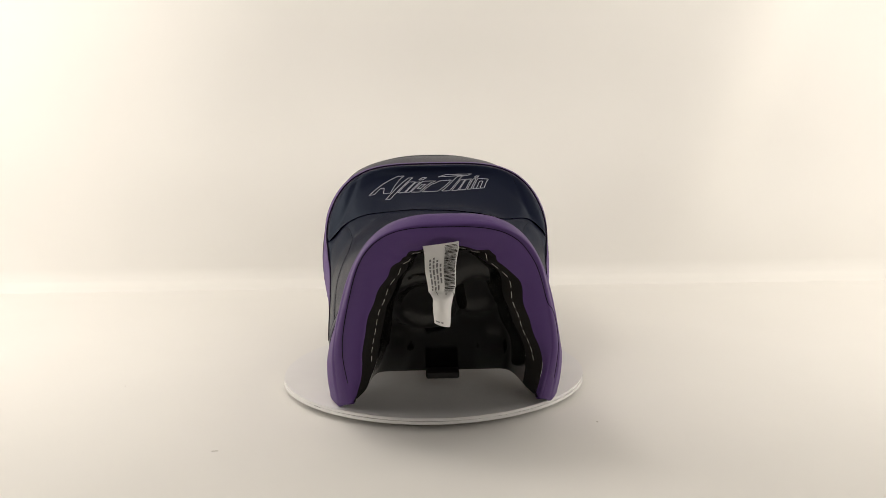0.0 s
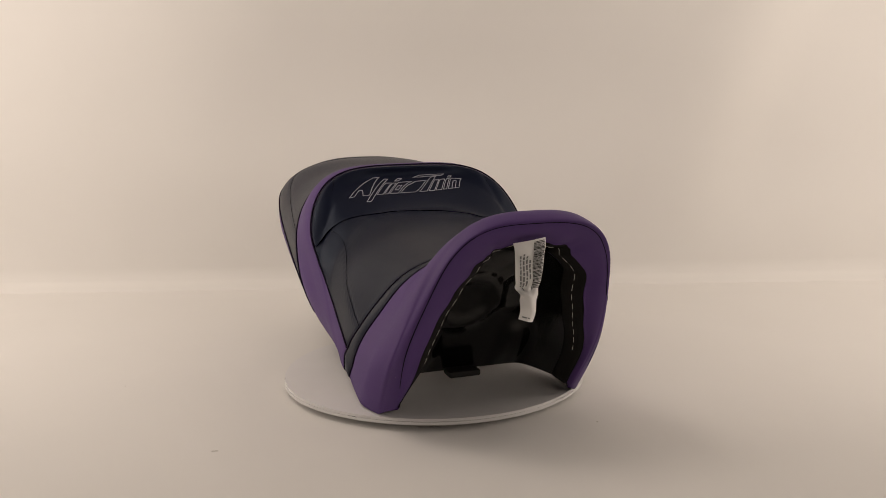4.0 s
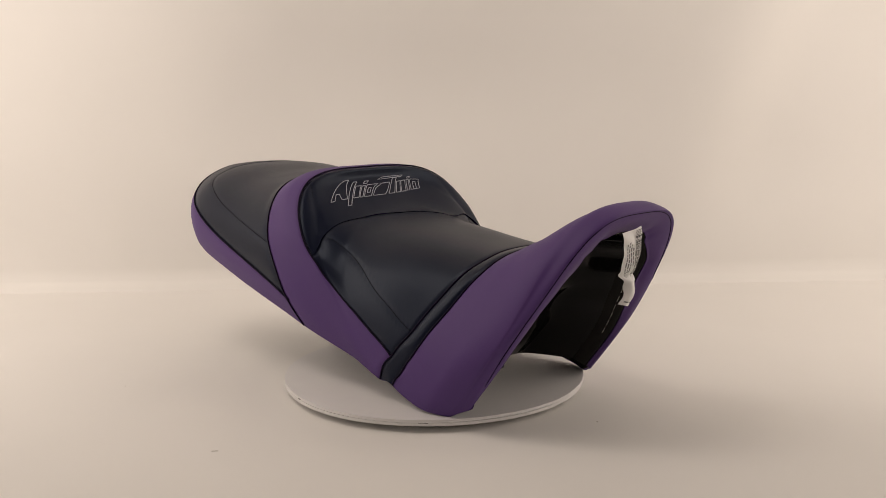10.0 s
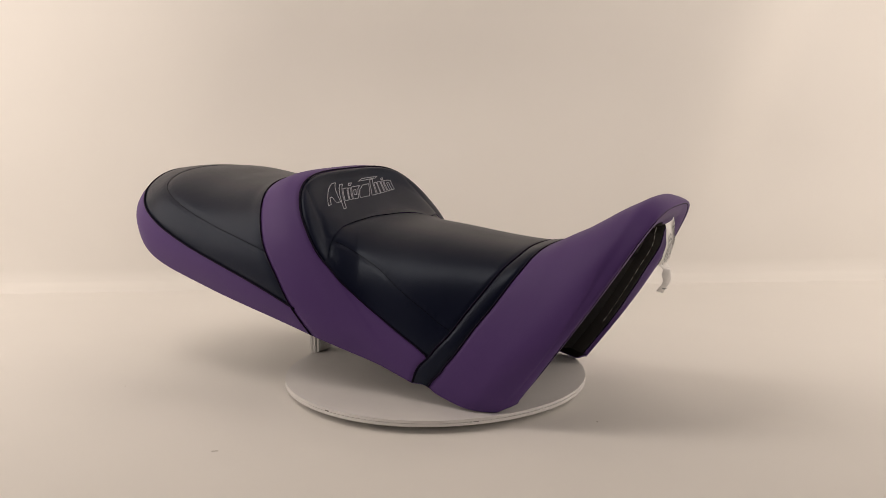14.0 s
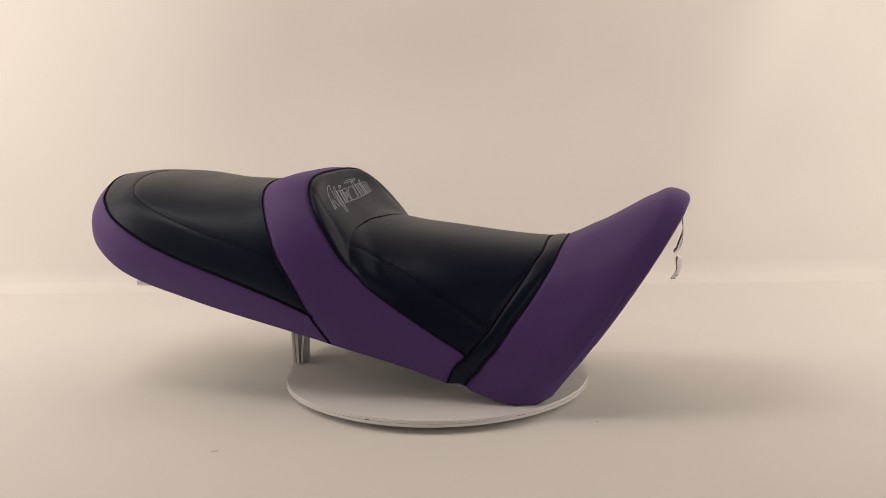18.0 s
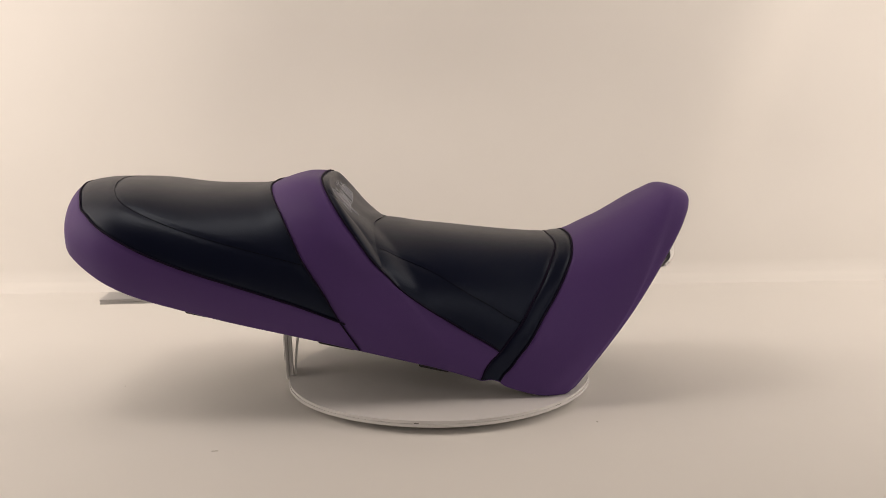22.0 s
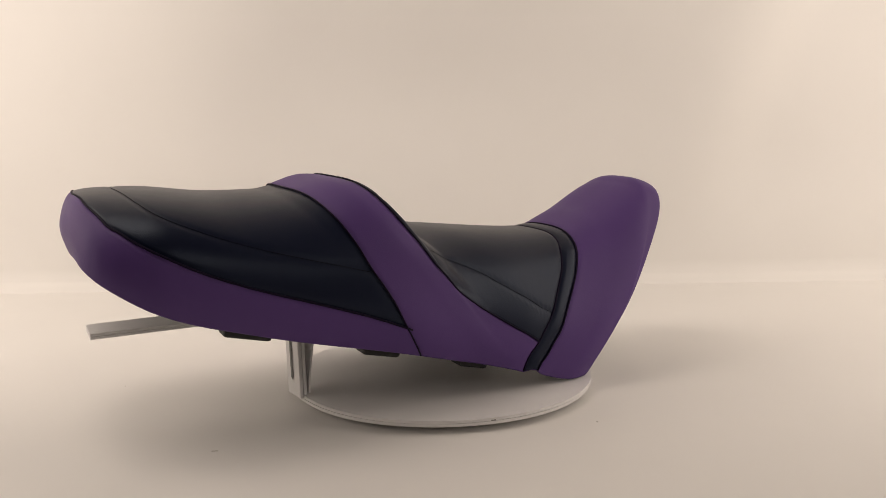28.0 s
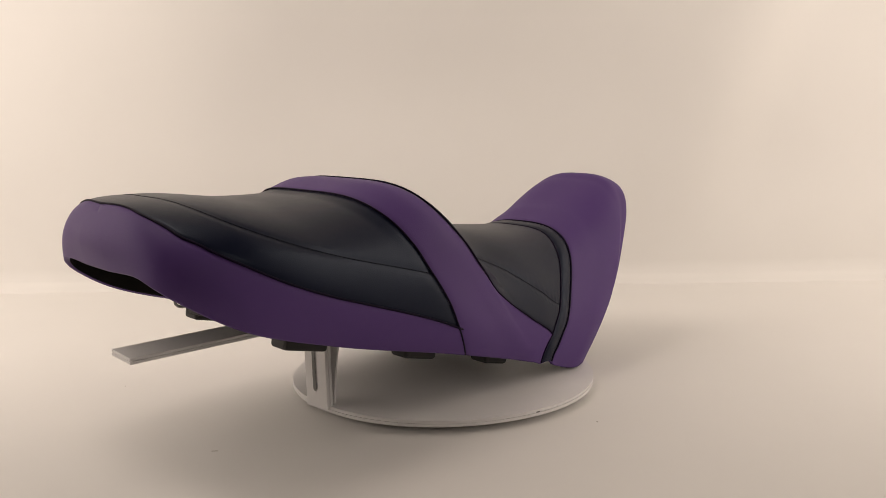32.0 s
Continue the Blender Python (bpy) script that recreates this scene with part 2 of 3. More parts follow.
BAND_REAR = seam((0, 0.06, 0.15, 0.28, 0.44, 0.6, 0.8, 1),
    (0.3665, 0.366, 0.3686, 0.3705, 0.3787, 0.384, 0.3855, 0.3834))
BAND_FRONT = seam((0, 0.01, 0.035, 0.062, 0.085, 0.12, 0.15, 0.18, 0.205, 0.23, 0.26, 0.285, 0.31, 0.34, 0.4, 0.5, 0.6, 0.74, 0.86, 1),
    (0.5068, 0.5605, 0.6333, 0.6797, 0.6474, 0.5938, 0.5662, 0.5464, 0.5171, 0.4935, 0.4855, 0.4768, 0.4715, 0.4695, 0.4688, 0.4649, 0.4632, 0.4616, 0.4605, 0.458))
CREASE = seam((0, 0.25, 0.286, 0.31, 0.34, 0.38, 0.43, 0.5, 0.6, 0.72, 0.86, 1),
    (0.4628, 0.470, 0.4768, 0.4920, 0.5025, 0.5115, 0.5178, 0.5245, 0.5322, 0.5412, 0.5510, 0.5600))
CREASE = skew(CREASE, (1, 1.07, 1.14, 1.28, 1.4, 1.5, 1.57, 1.62, 1.66, 1.69, 1.714), (0, 0.0060, 0.0105, 0.0115, 0.0070, 0.0005, -0.0050, -0.0090, -0.0098, -0.0075, 0))
STRIP_REAR = seam((0, 0.01, 0.035, 0.062, 0.1, 0.174, 0.29, 0.44, 0.6, 0.8, 1),
    (0.5068, 0.5605, 0.6333, 0.6797, 0.7045, 0.7329, 0.7483, 0.7614, 0.7685, 0.7753, 0.7724))
STRIP_FRONT = seam((0, 0.012, 0.03, 0.06, 0.1, 0.21, 0.34, 0.49, 0.65, 0.8, 1),
    (0.6858, 0.7345, 0.7574, 0.7644, 0.7744, 0.7808, 0.7904, 0.7972, 0.8021, 0.8025, 0.8032))
RIM = seam((0, 0.3, 0.7, 1), (0.996, 0.993, 0.992, 0.992))
TAIL_U = (0.0115, 0.0122, 0.0145, 0.018, 0.026, 0.034, 0.049, 0.069, 0.086, 0.107, 0.145, 0.19, 0.235, 0.28, 0.33, 0.37)
TAIL_V = (1.0, 0.965, 0.885, 0.785, 0.600, 0.525, 0.444, 0.356, 0.328, 0.2837, 0.2303, 0.1777, 0.1431, 0.1193, 0.0874, 0.0535)
REAR_STITCH_U = (0.082, 0.095, 0.112, 0.14, 0.17, 0.22, 0.276, 0.34, 0.374)
REAR_STITCH_V = (1.0, 0.838, 0.690, 0.5551, 0.4818, 0.4031, 0.3467, 0.3037, 0.2784)
FRONT_STITCH_U = (0.524, 0.532, 0.544, 0.562, 0.588, 0.613, 0.64, 0.668, 0.7, 0.733)
FRONT_STITCH_V = (0.452, 0.475, 0.487, 0.468, 0.424, 0.360, 0.305, 0.260, 0.213, 0.186)

BACK_STITCH_U = (0.472, 0.482, 0.492, 0.499, 0.504, 0.508, 0.511)
BACK_STITCH_V = (0.725, 0.695, 0.628, 0.565, 0.527, 0.478, 0.440)


def dips(P, N, axis, depth, width, depth1=None, width1=None):
    """Lower both edges of a panel into its seams."""
    d = np.linalg.norm(np.diff(P, axis=axis), axis=-1)
    z = np.zeros_like(np.take(d, [0], axis))
    a = np.concatenate([z, np.cumsum(d, axis)], axis)
    b = np.take(a, [-1], axis) - a
    depth1, width1 = depth if depth1 is None else depth1, width if width1 is None else width1
    e = depth * np.exp(-(a / width) ** 2) + depth1 * np.exp(-(b / width1) ** 2)
    return P - N * e[..., None]


def groove(U, S, cu, cv, depth, width):
    """Depth of the groove pulled in by a stitched line, for points (U, S)."""
    c = np.linspace(0, 1, 160)
    pu = np.interp(c, np.linspace(0, 1, len(cu)), cu)
    pv = pchip(cu, cv, pu) if cu[0] < cu[-1] else np.interp(pu, cu, cv)
    Q = skin(pu, pv)
    P = skin(U, 1 - np.abs(1 - S))
    best = np.full(U.shape, 1.0)
    for k in range(len(Q)):
        best = np.minimum(best, ((P - Q[k]) ** 2).sum(-1))
    return depth * np.exp(-best / width ** 2)


def pucker(U, S, cu, cv):
    """Small uneven gathers of the vinyl beside a stitched line."""
    k = groove(U, S, cu, cv, 0.00012, 0.010)
    return k * (np.sin(U * 520 + 3 * np.sin(S * 23)) * np.sin(S * 61 + U * 90) + 0.5 * np.sin(U * 1130 + S * 140))


def panel(left, right, s0=0.0, s1=2.0, nu=40, ns=161, depth=0.0011, width=0.0034, extra=None, puff=0.0, depth1=None, width1=None):
    """Panel between two seams, from section height s0 to s1."""
    s = np.linspace(s0, s1, ns)[None, :]
    a = np.linspace(0, 1, nu)[:, None]
    L, R = left(s), right(s)
    U = L + (R - L) * a
    S = np.broadcast_to(s, U.shape)
    P, N = skin(U, S), out_normal(U, S)
    P = dips(P, N, 0, depth, width, depth1, width1)
    if puff:
        P = P + N * (puff * np.sin(math.pi * a) * np.clip((1 - np.abs(1 - S)) / 0.12, 0, 1))[..., None]
    if extra is not None:
        P = P - N * extra(U, S)[..., None]
    return P


def along(fn, s0, s1, n, lift=0.0):
    s = np.linspace(s0, s1, n)
    return skin(fn(s), s) + out_normal(fn(s), s) * lift


def dashes(pts, length, gap):
    """Cut a run of points into stitches."""
    d = np.r_[0, np.cumsum(np.linalg.norm(np.diff(pts, axis=0), axis=1))]
    runs, at = [], 0.0
    while at + length < d[-1]:
        q = np.linspace(at, at + length, 4)
        runs.append(np.stack([np.interp(q, d, pts[:, k]) for k in range(3)], 1))
        at += length + gap
    return runs


SEAT = new("motorcycle_seat")
tagged(SEAT, "purple and navy vinyl motorcycle seat resting on a white display stand", "motorcycle seat")

# cover panels
def rear_top():
    u = 0.0115 + (0.3875 - 0.0115) * np.linspace(0, 1, 110) ** 1.6
    v = pchip(TAIL_U, TAIL_V, u)
    b = np.linspace(0, 1, 141)[None, :]
    U = np.minimum(np.broadcast_to(u[:, None], (len(u), 141)), 0.388)
    S = v[:, None] + (2 - 2 * v[:, None]) * b
    lim = BAND_REAR(S)
    U = np.minimum(U, lim)
    P, N = skin(U, S), out_normal(U, S)
    P = dips(P, N, 1, 0.0010, 0.0030)
    e = np.exp(-((lim - U) / 0.006) ** 2)
    P = P - N * (0.0011 * e)[..., None]
    P = P - N * (groove(U, S, REAR_STITCH_U, REAR_STITCH_V, 0.0007, 0.0035) + pucker(U, S, REAR_STITCH_U, REAR_STITCH_V))[..., None]
    return P


def rear_side():
    t = np.linspace(-1, 1, 601)
    u = 0.388 * np.abs(t) ** 1.7
    v = np.where(u <= 0.0115, 1.0, pchip(TAIL_U, TAIL_V, np.maximum(u, 0.0115)))
    b = np.linspace(0, 1, 26)[:, None] ** 1.3
    S = v[None, :] * b
    S = np.where(t[None, :] > 0, 2 - S, S)
    U = np.broadcast_to(u[None, :], S.shape)
    U = np.minimum(U, BAND_REAR(S))
    P, N = skin(U, S), out_normal(U, S)
    d = np.linalg.norm(P - P[-1:], axis=-1)
    P = P - N * (0.0008 * np.exp(-(d / 0.0028) ** 2))[..., None]
    return P


part("rear_panel", grid_mesh("rear_panel", rear_top()), NAVY, SEAT, "navy grained vinyl passenger panel")
part("rear_side", grid_mesh("rear_side", rear_side()), PURPLE, SEAT, "purple vinyl skirt round the tail")
part("band", grid_mesh("band", panel(BAND_REAR, BAND_FRONT, nu=48)), PURPLE, SEAT, "purple vinyl arch")
def wing(U, S):
    """Padded rolls at both sides of the backrest, outside its topstitch."""
    v = 1 - np.abs(1 - S)
    L, R = BAND_FRONT(S), CREASE(S)
    a = np.clip((U - L) / np.maximum(R - L, 1e-4), 0, 1)
    k = np.clip((v - 0.30) / 0.12, 0, 1) * np.clip((0.72 - v) / 0.2, 0, 1)
    return groove(U, S, BACK_STITCH_U, BACK_STITCH_V, 0.0006, 0.004) - 0.0006 * k * np.sin(math.pi * a ** 1.3)


part("backrest", grid_mesh("backrest", panel(BAND_FRONT, CREASE, 0.286, 1.714, 60, 201, 0.0012, 0.0035, wing, depth1=0.0004, width1=0.010)), NAVY, SEAT,
     "navy vinyl bolster with silver embroidery")


def rider_rear(s):
    return np.where(1 - np.abs(1 - s) > 0.2855, CREASE(s), BAND_FRONT(s))


def rider_relief(U, S):
    """Deep valley at the foot of the backrest, shallow groove along the topstitch."""
    v = 1 - np.abs(1 - S)
    d = np.linalg.norm(skin(U, S) - skin(rider_rear(S), S), axis=-1)
    k = 1 / (1 + np.exp(-(v - 0.31) / 0.012))
    deep = 0.0004 + 0.0014 * np.exp(-((v - 0.36) / 0.10) ** 2)
    return k * (deep * np.exp(-(d / 0.010) ** 2) - 0.0004 * np.exp(-((d - 0.018) / 0.012) ** 2)) + groove(
        U, S, FRONT_STITCH_U, FRONT_STITCH_V, 0.0006, 0.0035) + pucker(U, S, FRONT_STITCH_U, FRONT_STITCH_V)


part("rider_panel", grid_mesh("rider_panel", panel(
    rider_rear, STRIP_REAR, 0.0625, 1.9375, 110, 221, 0.0010, 0.003, rider_relief)), NAVY, SEAT, "navy grained vinyl rider panel")
part("strip", grid_mesh("strip", panel(STRIP_REAR, STRIP_FRONT, nu=16, depth=0.0014, width=0.003, puff=0.0012)), NAVY, SEAT)
part("nose", grid_mesh("nose", panel(STRIP_FRONT, RIM, nu=60, depth=0.0012, width=0.003, depth1=0.0, width1=0.002)), PURPLE, SEAT, "purple vinyl raised nose")


# rim: the cover rolls over the nose and is stapled inside
def edge_frame(s):
    """Edge of the nose, with the way inwards across the opening and the way back."""
    E = skin(np.ones_like(s), s)
    t = np.gradient(E, axis=0)
    t /= np.linalg.norm(t, axis=1)[:, None]
    fwd = np.array([0.80, 0.0, -0.60])
    inn = np.cross(fwd, t)
    inn /= np.linalg.norm(inn, axis=1)[:, None]
    c = np.array([0.20, 0.0, 0.08])
    inn = np.where((((c - E) * inn).sum(1) < 0)[:, None], -inn, inn)
    return E, inn, fwd


RS_ = np.linspace(0.0, 2.0, 181)
E0, INN, FWD = edge_frame(RS_)
vv = 1 - np.abs(1 - RS_)
FACE = pchip((0, 0.017, 0.078, 0.16, 0.228, 0.28, 0.344, 0.467, 0.64, 0.90, 1.0, 1.07, 1.25, 1.456, 1.60, 1.71, 1.80, 1.894, 1.956, 2.0),
             (0.005, 0.0115, 0.019, 0.0215, 0.0232, 0.023, 0.0232, 0.0295, 0.0334, 0.033, 0.0275, 0.031, 0.032, 0.0315, 0.0218, 0.0203, 0.0192, 0.0122,
              0.006, 0.004), RS_)
SEAM_D = pchip((0, 0.23, 0.33, 0.48, 0.61, 0.79, 0.93, 1.01, 1.09, 1.23, 1.42, 1.56, 1.68, 1.81, 2.0),
               (0.003, 0.001, 0.0008, 0.001, 0.0009, 0.0008, 0.0009, 0.0012, 0.002, 0.0034, 0.0038, 0.0026, 0.001, -0.004, -0.0035), RS_)
SEAM_K = np.maximum(SEAM_D, 0.0) / FACE
WAVY = 0.0012 * np.sin(RS_ * 19 + 0.5) + 0.0007 * np.sin(RS_ * 41 + 1)
E1 = E0 + INN * (FACE + WAVY)[:, None] - FWD * 0.004
FW = pchip((0, 0.1, 0.5, 1), (0.012, 0.017, 0.018, 0.015), vv)
E2 = E1 + INN * FW[:, None] - FWD * 0.014


def rim_roll():
    a = np.linspace(0, 1, 5)[:, None]
    L = RIM(RS_)[None, :]
    U = L + (1 - L) * a
    P = skin(U, np.broadcast_to(RS_[None, :], U.shape))
    rows = [P]
    for k in np.linspace(0.04, 1, 25):
        dent = 0.0003 * np.exp(-((k - SEAM_K) * FACE / 0.0022) ** 2)
        rows.append((E0 + (E1 - E0) * k + FWD * (0.0018 * math.sin(math.pi * min(1.0, k * 1.1)) - dent)[:, None])[None])
    return np.concatenate(rows, 0)


def felt():
    return np.stack([E1 + (E2 - E1) * k + FWD * (0.0012 if 0 < k < 1 else -0.001) for k in np.linspace(0, 1, 7)], 0)


SEAM_LINE = E0 + (E1 - E0) * SEAM_K[:, None] + FWD * (0.0018 * np.sin(math.pi * np.minimum(1.0, SEAM_K * 1.1)) - 0.0001)[:, None]
SEAM_LINE = np.where((SEAM_D < 0)[:, None], skin(np.clip(1 + SEAM_D / 0.12, 0.9, 1), RS_), SEAM_LINE)  # where it runs on the outer side
part("rim", grid_mesh("rim", rim_roll()), PURPLE, SEAT, "purple vinyl rolled over the nose edge")
part("felt_edge", grid_mesh("felt_edge", felt()), FELT, SEAT, "black felt strip with long white tacking stitches")
mid = E1 + (E2 - E1) * 0.55 + FWD * 0.002
part("tacking_stitch", tube_mesh("tacking_stitch", dashes(mid[6:-4], 0.0080, 0.0055), 0.00026, 6), WHITE_THREAD, SEAT,
     "loose white tacking thread")


def pan():
    """Moulded base seen through the nose opening."""
    half = len(RS_) // 2
    b = np.linspace(0, 1, 46)
    idx = b * half
    near = np.stack([np.interp(idx, np.arange(half + 1), E2[:half + 1, k]) for k in range(3)], 1)
    far = np.stack([np.interp(idx, np.arange(half + 1), E2[half:][::-1][:, k]) for k in range(3)], 1)
    a = np.sin(np.linspace(-math.pi / 2, math.pi / 2, 81))
    P = np.zeros((len(b), len(a), 3))
    for i in range(len(b)):
        deep = 0.060 * (1 - b[i]) ** 0.8 + 0.010
        prof = (1 - np.abs(a) ** 20)
        p = near[i] * 0.5 + far[i] * 0.5
        k = (a + 1) / 2
        P[i] = near[i] + (far[i] - near[i]) * k[:, None]
        y = P[i, :, 1].copy()
        P[i, :, 0] -= deep * prof
        P[i, :, 2] -= (0.004 * (1 - b[i]) + 0.001 * (1 - b[i]) ** 6) * prof
        # moulded ribs and a round boss
        boss = np.hypot((y + 0.02) / 0.03, (p[2] - 0.115) / 0.028)
        P[i, :, 0] += prof * (0.010 * np.exp(-((boss - 1) / 0.24) ** 2))
        boss = np.hypot((y - 0.03) / 0.022, (p[2] - 0.125) / 0.022)
        P[i, :, 0] += prof * (0.007 * np.exp(-((boss - 1) / 0.26) ** 2))
        for yc in (-0.052, 0.052):
            P[i, :, 0] += prof * 0.010 / (1 + np.exp((np.abs(y - yc) - 0.015) / 0.0025)) / (1 + math.exp((abs(p[2] - 0.055) - 0.02) / 0.003))
    return P


part("base_pan", grid_mesh("base_pan", pan(), flip=True), PLASTIC, SEAT, "glossy black moulded plastic base")


# underside: hem of the cover and the flat of the base
def hem():
    t = np.linspace(-1, 1, 241)
    u = np.abs(t) ** 1.4
    s = np.where(t > 0, 2.0, 0.0)
    P0 = skin(u, s)
    inn = np.stack([np.where(u < 0.08, 1.2, 0.0) * (1 - u / 0.08), -np.sign(t + 1e-9) * (0.25 + 0.75 * np.clip(u / 0.05, 0, 1)), np.zeros_like(t)], 1)
    inn /= np.linalg.norm(inn, axis=1)[:, None]
    k = np.minimum(1.0, np.abs(P0[:, 1]) / 0.02)
    cut = []
    for q, dz in ((0.0, 0.0), (0.0015, -0.0012), (0.004, -0.0010), (0.006, 0.0010), (0.008, 0.010), (0.010, 0.024)):
        cut.append(P0 + inn * (k * q)[:, None] + np.array([0, 0, dz]) * np.minimum(1.0, 0.35 + k)[:, None])
    return np.stack(cut, 0)


HEM = hem()
part("hem", grid_mesh("hem", HEM[:4]), PURPLE, SEAT, "purple vinyl hem folded under the lower edge")
part("inner_wall", grid_mesh("inner_wall", HEM[3:]), FELT, SEAT, "black felt inner side of the skirt")


def belly():
    n = HEM.shape[1] // 2
    right, left = HEM[-1][:n + 1][::-1], HEM[-1][n:]
    keep = right[:, 0] < 0.080
    right, left = right[keep], left[keep]
    a = np.linspace(0, 1, 25)[None, :, None]
    P = right[:, None] + (left[:, None] - right[:, None]) * a
    x = P[..., 0]
    ribs = 0.004 * np.sin(x * 90) * np.sin(math.pi * a[..., 0])
    P[..., 2] += ribs
    return P


part("underside", grid_mesh("underside", belly()), PLASTIC, SEAT, "black plastic underside of the base")

# piping and stitching
part("rear_piping", tube_mesh("rear_piping", [np.concatenate([
    (lambda u: skin(u, pchip(TAIL_U, TAIL_V, u)) + out_normal(u, pchip(TAIL_U, TAIL_V, u)) * 0.0002)(
        0.0115 + (0.370 - 0.0115) * np.linspace(1, 0, 120) ** 1.8),
    (lambda u: skin(u, 2 - pchip(TAIL_U, TAIL_V, u)) + out_normal(u, 2 - pchip(TAIL_U, TAIL_V, u)) * 0.0002)(
        0.0115 + (0.370 - 0.0115) * np.linspace(0.01, 1, 120) ** 1.8)])], 0.0010), CORD, SEAT, "dark purple-black piping cord")
part("band_rear_piping", tube_mesh("band_rear_piping", [along(BAND_REAR, 0.0, 2.0, 220)], 0.0009), CORD, SEAT)
part("band_front_piping", tube_mesh("band_front_piping", [along(BAND_FRONT, 0.064, 1.936, 240, 0.0002)], 0.00095), CORD, SEAT)
part("strip_rear_seam", tube_mesh("strip_rear_seam", [along(STRIP_REAR, 0.0, 2.0, 200, -0.0008)], 0.0010), CORD, SEAT)
part("strip_front_seam", tube_mesh("strip_front_seam", [along(STRIP_FRONT, 0.0, 2.0, 200, -0.0006)], 0.0011), CORD, SEAT)
part("rim_seam", tube_mesh("rim_seam", [SEAM_LINE[3:-3]], 0.00040), CORD, SEAT)


def stitched(name, cu, cv, lift=-0.0002):
    u = np.interp(np.linspace(0, 1, 200), np.linspace(0, 1, len(cu)), cu)
    v = pchip(cu, cv, u)
    for s in (v, 2 - v):
        runs = dashes(skin(u, s) + out_normal(u, s) * lift, 0.0036, 0.0010)
        part(name, tube_mesh(name, runs, 0.00030, 5), THREAD, SEAT, "dark topstitching")


stitched("rear_topstitch", REAR_STITCH_U, REAR_STITCH_V)
stitched("rider_topstitch", FRONT_STITCH_U, FRONT_STITCH_V)
stitched("backrest_topstitch", BACK_STITCH_U, BACK_STITCH_V, -0.0006)
part("rim_topstitch", tube_mesh("rim_topstitch", dashes(SEAM_LINE[8:70] + FWD * 0.0004, 0.0026, 0.0012), 0.00042, 5), THREAD, SEAT)


# embroidered emblem on the backrest: a row of slanting outlined shapes
def emblem():
    def slab_shape(x0, w, y0, y1):
        return tuple((x0 + 0.135 * y + dx, y) for dx, y in ((0, y0), (0, y1), (w, y1), (w, y0)))

    shapes = [((0.00, 0.0), (0.200, 1.0), (0.275, 1.0), (0.225, 0.0), (0.155, 0.0), (0.140, 0.24), (0.095, 0.24), (0.060, 0.0)), slab_shape(0.240, 0.044, -0.27, 0.78)]
    for x0, w, y1 in ((0.300, 0.060, 0.52), (0.372, 0.034, 0.50), (0.420, 0.070, 0.53), (0.508, 0.078, 0.53), (0.606, 0.050, 0.76),
                      (0.672, 0.048, 0.50), (0.732, 0.056, 0.50), (0.806, 0.034, 0.50), (0.858, 0.120, 0.52)):
        shapes.append(slab_shape(x0, w, 0.0, y1))
    for x0, w, y0, y1 in ((0.372, 0.034, 0.62, 0.76), (0.806, 0.034, 0.62, 0.76), (0.443, 0.026, 0.16, 0.37), (0.896, 0.038, 0.0, 0.34)):
        shapes.append(slab_shape(x0, w, y0, y1))
    shapes.append(((0.555, 0.78), (0.590, 0.96), (0.850, 1.0), (0.815, 0.82)))
    runs = []
    for sh in shapes:
        pts = []
        for (ax, ay), (bx, by) in zip(sh, sh[1:] + sh[:1]):
            for k in np.linspace(0, 1, 7)[:-1]:
                pts.append((ax + (bx - ax) * k, ay + (by - ay) * k))
        pts = np.array(pts)
        px, py = pts[:, 0], pts[:, 1]
        s = 0.6665 + 0.5888 * px + 0.1194 * py - 0.0274 * px ** 2 - 0.1716 * px * py
        u = 0.5180 + 0.0486 * px - 0.0176 * py - 0.0457 * px ** 2 - 0.0053 * px * py
        runs.append(skin(u, s) + out_normal(u, s) * 0.0002)
    return runs


for run in emblem():
    part("emblem_shape", tube_mesh("emblem_shape", [run], 0.00042, 6, closed=True), SILVER, SEAT, "silver embroidered outline")


# paper label stapled inside the nose, hanging down and creased
def tag_point(a, b):
    """a across 0..1, b from the top 0 to the free end 1."""
    a, b = np.broadcast_arrays(np.asarray(a, float), np.asarray(b, float))
    bk = (0, 0.30, 0.58, 0.64, 0.70, 0.82, 1)
    x = pchip(bk, (0.2722, 0.2732, 0.2690, 0.2662, 0.2722, 0.2738, 0.2668), b)
    y0 = pchip(bk, (-0.0235, -0.0215, -0.0198, -0.0185, -0.0150, -0.0150, -0.0148), b)
    y1 = pchip(bk, (0.0072, 0.0052, 0.0036, 0.0030, 0.0020, 0.0005, -0.0012), b)
    z0 = pchip(bk, (0.1880, 0.1700, 0.1505, 0.1458, 0.1410, 0.1320, 0.1188), b)
    z1 = pchip(bk, (0.1917, 0.1735, 0.1515, 0.1475, 0.1420, 0.1305, 0.1150), b)
    curl = np.interp(b, (0, 0.55, 0.68, 0.76, 1), (0.001, 0.0015, 0.003, 0.0065, 0.0055))
    crinkle = np.exp(-((b - 0.64) / 0.05) ** 2)
    x = x - curl * (2 * a - 1) ** 2 + 0.0005 * np.sin(9 * b + 5 * a) + 0.0004 * np.sin(23 * b - 7 * a) + crinkle * 0.0016 * np.sin(15 * a + 40 * b)
    y = y0 + (y1 - y0) * a + 0.0005 * np.sin(14 * b) + crinkle * 0.0006 * np.sin(60 * b)
    return np.stack([x, y, z0 + (z1 - z0) * a + crinkle * 0.0012 * np.sin(11 * a)], -1)


